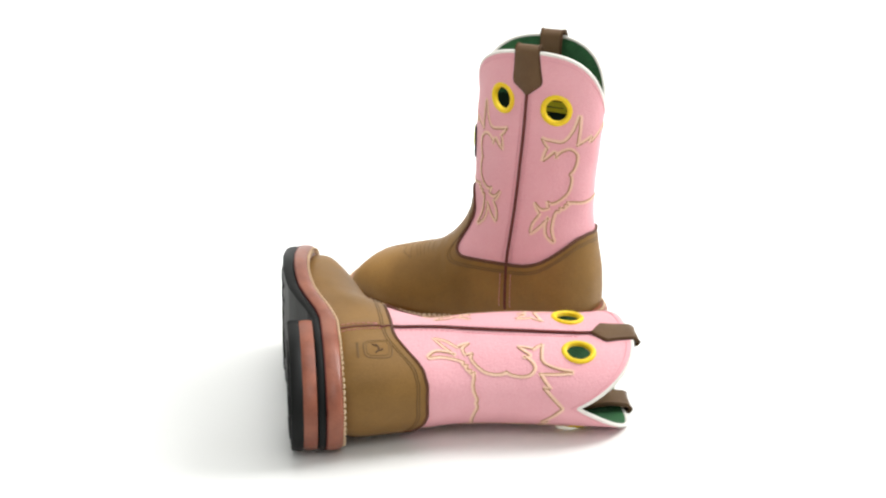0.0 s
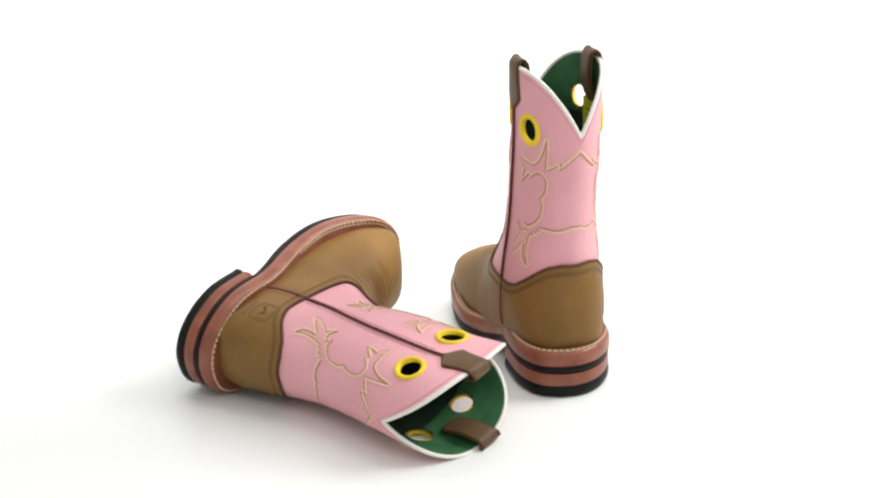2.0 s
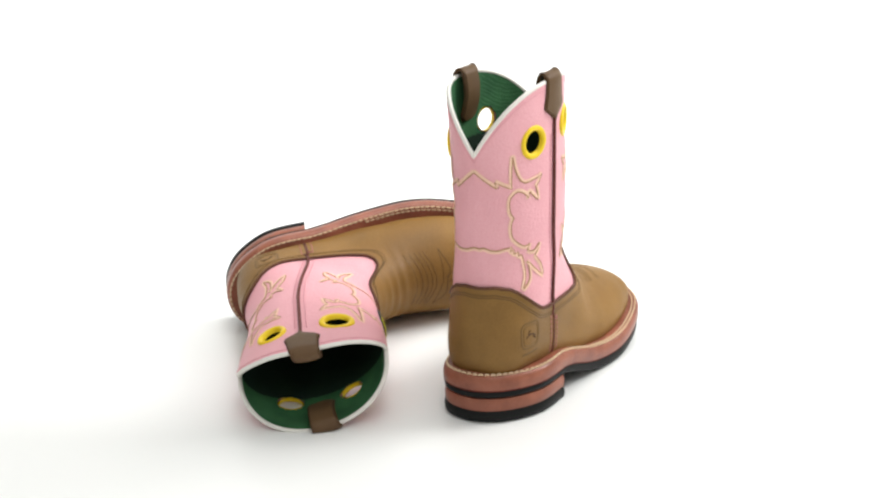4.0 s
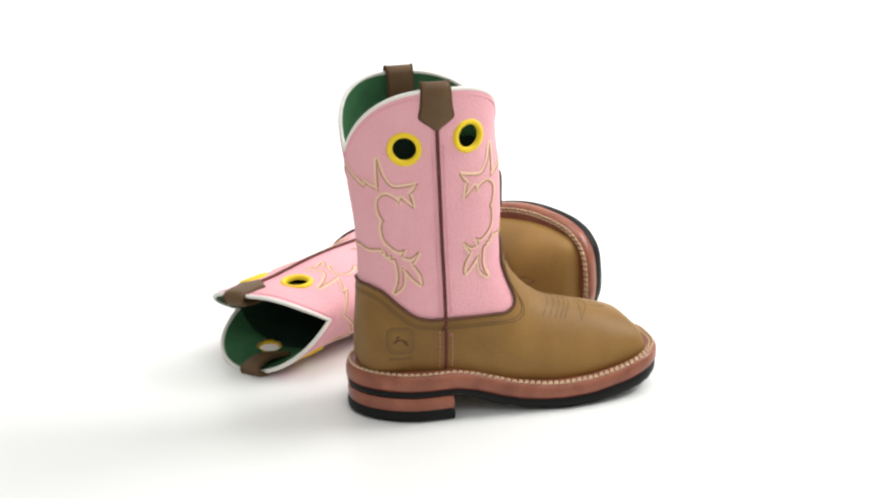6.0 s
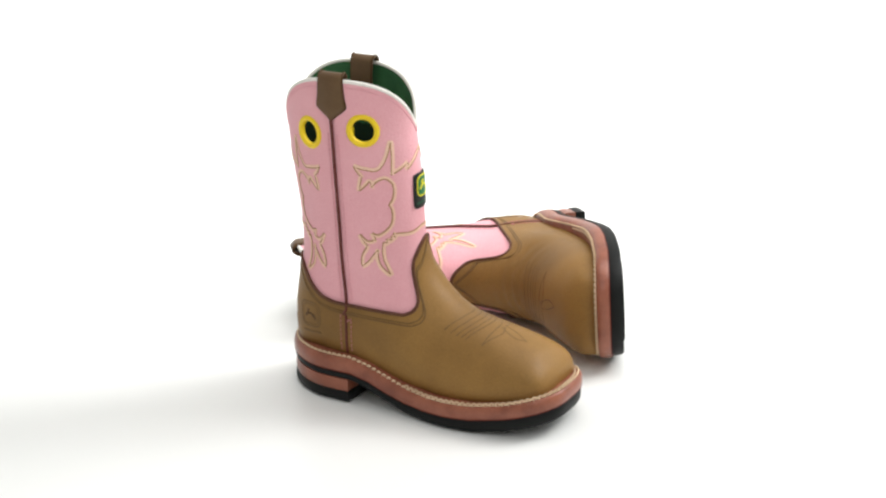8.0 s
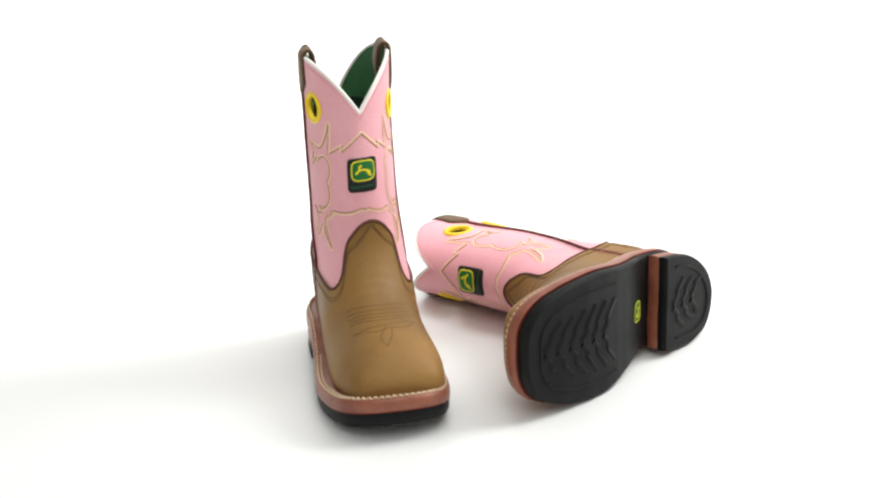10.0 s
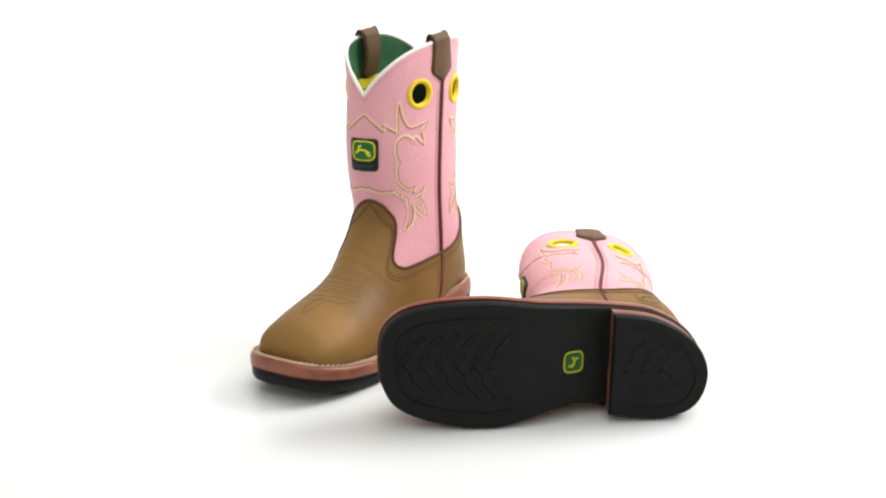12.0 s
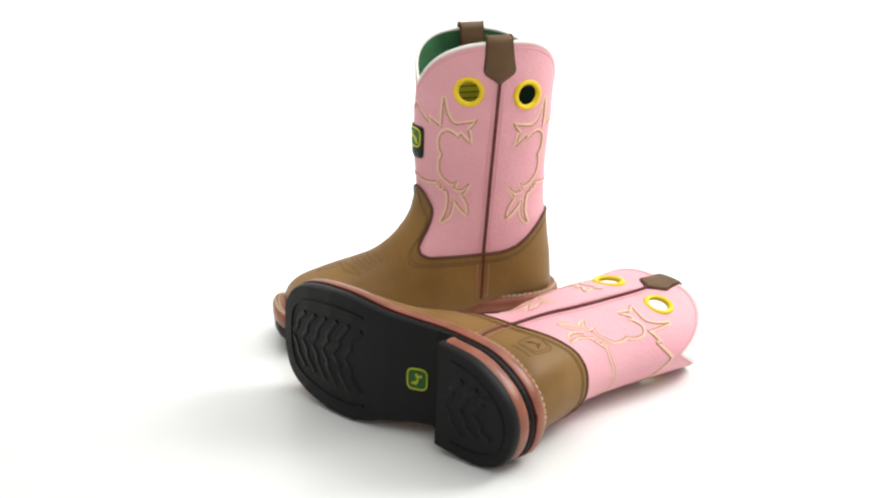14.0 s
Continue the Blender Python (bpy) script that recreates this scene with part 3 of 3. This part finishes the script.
def dashes(points, view, off):
    """A row of short stitches along a line in a side view."""
    line = bend(points, 0.0012)
    p, n = on_skin(line[:, 0], line[:, 1], view, off)
    return joined([tube(p[i:i + 3], 0.00042, 5, normals=n[i:i + 3]) for i in range(0, len(p) - 3, 3)])


def front_tag(add, shaft, mid):
    """A black woven tag on the shaft's front with a rounded emblem."""
    tag = add("tag", badge("F", mid, 162.5, 11.0, 13.0, 9, 0.0002, 0.0011), TAG, shaft, "black woven tag with a green and yellow emblem")
    add("emblem", badge("F", mid + 0.2, 166.0, 8.0, 7.2, 4, 0.0012, 0.0004), EMBLEM_GREEN, tag, "green emblem field")
    add("emblem_border", ring_line("F", mid + 0.2, 166.0, 8.3, 7.5, 4, 0.0011, 0.0008, 0.0015), EMBLEM_YELLOW, tag, "yellow emblem border")
    mark(add, "F", mid + 0.2, 166.0, 1.0, 0.0018, tag)
    add("print_bar", band_on_skin([(mid / 1000 - 0.0088, 0.1535), (mid / 1000 + 0.0072, 0.1540)], "F", 0.0018, 0.0004, 0.0013), DIM_GREEN, tag)


def mark(add, view, cu, cw, k, off, parent, mat=None):
    """The emblem's plain figure: a slanted bar with short arms."""
    for arc in ([(-4.6, -0.6), (-1.5, 0.8), (2.2, 0.2), (5.2, -1.8)], [(-2.6, 0.8), (-3.0, 3.2), (-1.0, 3.8)],
                [(-3.6, -0.4), (-5.6, -2.2)], [(2.4, -0.4), (4.2, -3.4), (6.0, -3.9)]):
        pts = [((cu + a * k) / 1000, (cw + b * k) / 1000) for a, b in arc]
        add("emblem_figure", band_on_skin(pts, view, 0.0017 * k, 0.0007, off, 0.001), mat or EMBLEM_YELLOW, parent)


def heel_mark(add, counter):
    """A pressed emblem on the outer face of the heel counter."""
    add("pressed_mark", ring_line("R", -23, 62.5, 9.0, 9.6, 4, 0.0013, 0.0006, 0.0013), EMBOSS, counter, "dark pressed emblem outline")
    add("pressed_mark", ring_line("R", -23, 62.5, 7.2, 7.8, 4, 0.0007, 0.0005, 0.0013), EMBOSS, counter)
    mark(add, "R", -23, 62.5, 0.85, 0.0013, counter, DARK)
    add("pressed_bar", band_on_skin([(-0.031, 0.0485), (-0.0145, 0.0490)], "R", 0.0019, 0.0006, 0.0013), EMBOSS, counter)


def toe_stitches(add, vamp):
    """The stitched toe ornament: five bowed lines, two leaves and a tail."""
    for k, x in enumerate((96, 101, 105.5, 109.5, 113)):
        pts = [((x - 9.5) / 1000, -0.0215), ((x - 2.5) / 1000, -0.010), (x / 1000, 0.001), ((x - 1.5) / 1000, 0.010), ((x - 5.5 - k) / 1000, 0.0195 + 0.0006 * k)]
        add("toe_stitching", band_on_skin(pts, "T", 0.0009, 0.0006, 0.0012, 0.0015), FAINT, vamp)
    for arc in ([(119, 3), (119, -8), (116.5, -22)], [(116.5, -22), (125, -7), (122.5, 3)], [(119, 4), (114.4, 14.4), (109.5, 23.6)],
                [(109.5, 23.6), (120.5, 15.6), (122.5, 4)], [(122, 5), (132, 3), (142, -2)], [(142, -2), (133, -5), (121, 1)]):
        add("toe_stitching", band_on_skin([(a / 1000, b / 1000) for a, b in arc], "T", 0.0009, 0.0006, 0.0012, 0.0015), FAINT, vamp)


def sole_emblem(add, outsole):
    """The small green and yellow emblem let into the sole's waist."""
    cx, cy, m = 0.0395, 0.0003, 36
    a = np.linspace(0, 2 * math.pi, m, endpoint=False)
    sx, sy = np.abs(np.cos(a)) ** 0.5 * np.sign(np.cos(a)), np.abs(np.sin(a)) ** 0.5 * np.sign(np.sin(a))
    rows = [np.array([on_sole(cx + 0.0074 * f * u, cy + 0.0080 * f * w, h) for u, w in zip(sx, sy)]) for f, h in ((1, -0.0002), (1, 0.0004), (0.94, 0.0006), (0.5, 0.0006), (0, 0.0006))]
    field = add("emblem", (np.concatenate(rows), grid_faces(5, m, True)), SOLE_GREEN, outsole, "green and yellow sole emblem")
    loop = np.array([on_sole(cx + 0.0070 * u, cy + 0.0076 * w, 0.0007) for u, w in zip(sx, sy)])
    add("emblem_border", tube(loop, 0.0007, 6, True), SOLE_YELLOW, field)
    for arc in ([(-4, -1), (0, 1), (4, -1)], [(-2, 0), (-2.5, 3.6)], [(2, 0), (3.4, -3.6)]):
        pts = np.array([on_sole(cx - b / 1000, cy + a_ / 1000, 0.0009) for a_, b in arc])
        add("emblem_figure", tube(even(pts, 0.001), 0.0009, 6), SOLE_YELLOW, field)


def pull_strap(add, view):
    """A leather loop from the outer face over the mouth to the inner face, with dark edging."""
    tip = 0.2125 if view == "L" else 0.2165
    zs = np.linspace(tip, 0.2435, 13)
    half = np.interp(zs, (tip, tip + 0.0010, tip + 0.0085, 0.2330, 0.2450), (0.0008, 0.0016, 0.0122, 0.0106, 0.0098))
    qs = np.array((-1, -0.94, -0.5, 0, 0.5, 0.94, 1))
    lift = np.array((0.0002, 0.0020, 0.0026, 0.0028, 0.0026, 0.0020, 0.0002))
    sh = [(seam_x(z, view) + h * qs, np.full(len(qs), z)) for z, h in zip(zs, half)]
    rows_o = [on_skin(x, z, view, 0.0)[0] + on_skin(x, z, view, 0.0)[1] * lift[:, None] for x, z in sh]
    zi = np.linspace(0.2435, 0.2110, 15)
    hi = np.interp(zi, (0.211, 0.2120, 0.2150, 0.245), (0.0055, 0.0080, 0.0098, 0.0098))
    rows_i = []
    for z, h in zip(zi, hi):
        p, n = on_skin(seam_x(z, view) + h * qs, np.full(len(qs), z), view)
        slack = 0.0052 * math.sin(math.pi * min(1.0, (z - 0.211) / 0.0325 * 0.72))
        rows_i.append(p - n * (0.0030 + slack + lift)[:, None])
    arc = []
    for k in range(1, 10):
        a = math.pi * k / 10
        f = (1 - math.cos(a)) / 2
        swell = np.array([0, 0, 0.0062]) * math.sin(a)
        arc.append(rows_o[-1] * (1 - f) + rows_i[0] * f + swell)
    rows = np.array(rows_o + arc + rows_i)
    m, c = rows.shape[:2]
    # the under side, one leather's thickness below
    across = rows[:, -1] - rows[:, 0]
    along = np.gradient(rows[:, 3], axis=0)
    n = np.cross(along, across)
    n /= np.linalg.norm(n, axis=1, keepdims=True) + 1e-12
    if (n[0] * (rows_o[0][3] - on_skin([0], [tip], view, -0.01)[0][0])).sum() < 0:
        n = -n
    under = rows - n[:, None, :] * 0.0017
    v = np.concatenate([rows.reshape(-1, 3), under.reshape(-1, 3)])
    top_f = grid_faces(m, c)
    base = m * c
    faces = top_f + [tuple(base + i for i in reversed(q)) for q in top_f]
    for i in range(m - 1):
        for j in (0, c - 1):
            faces.append((i * c + j, (i + 1) * c + j, base + (i + 1) * c + j, base + i * c + j))
    for i in (0, m - 1):
        for j in range(c - 1):
            faces.append((i * c + j, i * c + j + 1, base + i * c + j + 1, base + i * c + j))
    strap = add("pull_strap", (v, faces), STRAP, text="dark brown leather pull strap")
    border = np.vstack([rows[::-1, 0], rows[:, -1]])
    add("strap_edging", tube(even(border, 0.0015), 0.0010, 6), DARK, strap, "dark stitched strap edge")


# ---- the white sweep ----
def sweep():
    pts = [(-3.0, 0.0), (1.6, 0.0)]
    for k in range(1, 13):
        a = math.pi / 2 * k / 12
        pts.append((1.6 + 1.2 * math.sin(a), 1.2 - 1.2 * math.cos(a)))
    pts.append((2.8, 3.2))
    verts = [(x, y, z) for x in (-3.0, 3.0) for y, z in pts]
    m = len(pts)
    faces = [(i, i + 1, m + i + 1, m + i) for i in range(m - 1)]
    return tagged(part("floor", verts, faces, SWEEP, None), "seamless white studio sweep", "floor", kind="structure")


sweep()
standing = boot("western_boot", "pink and brown leather western boot standing upright on white", 1, (0.0046, 0.0016), HOLES)
lying = boot("western_boot", "pink and brown leather western boot lying on its side on white", -1, (0.0, 0.0), HOLES_LYING, 0.006, 0.0005, (radians(6.99), -0.0210, -0.0080, -0.21))

# ---- the turn ----
STANDING = Matrix.Translation((0.0731, 0.0378, 0.0)) @ Matrix.Rotation(radians(149.71), 4, "Z")
LYING = Matrix(((-0.12253, 0.03681, 0.99179, -0.11862), (0.99203, -0.02485, 0.12349, -0.13098), (0.02919, 0.99901, -0.03347, 0.0444), (0, 0, 0, 1)))
# seconds and degrees by which the pair has turned, clockwise from above
TURN = [(0.0, 0.0), (0.5, 10.55), (1.0, 21.09), (1.5, 31.51), (2.0, 43.67), (2.2, 48.1), (2.7, 59.1), (3.25, 71.2), (3.8, 83.3), (4.3, 94.3),
        (4.5, 98.76), (5.0, 111.88), (5.5, 122.83), (6.0, 133.85), (6.5, 144.61), (7.0, 156.81), (7.5, 167.2), (8.0, 178.2), (8.5, 191.9),
        (8.7, 196.8), (9.2, 208.1), (9.75, 220.5), (10.3, 233.0), (10.8, 244.4), (11.0, 249.1), (11.5, 260.02), (12.0, 272.5), (12.5, 283.5),
        (13.0, 294.96), (13.5, 308.08), (14.0, 319.21)]


def motions():
    for thing, rest in ((standing, STANDING), (lying, LYING)):
        walk(thing, [(t, Matrix.Rotation(radians(-a), 4, "Z") @ rest) for t, a in TURN])


motions()
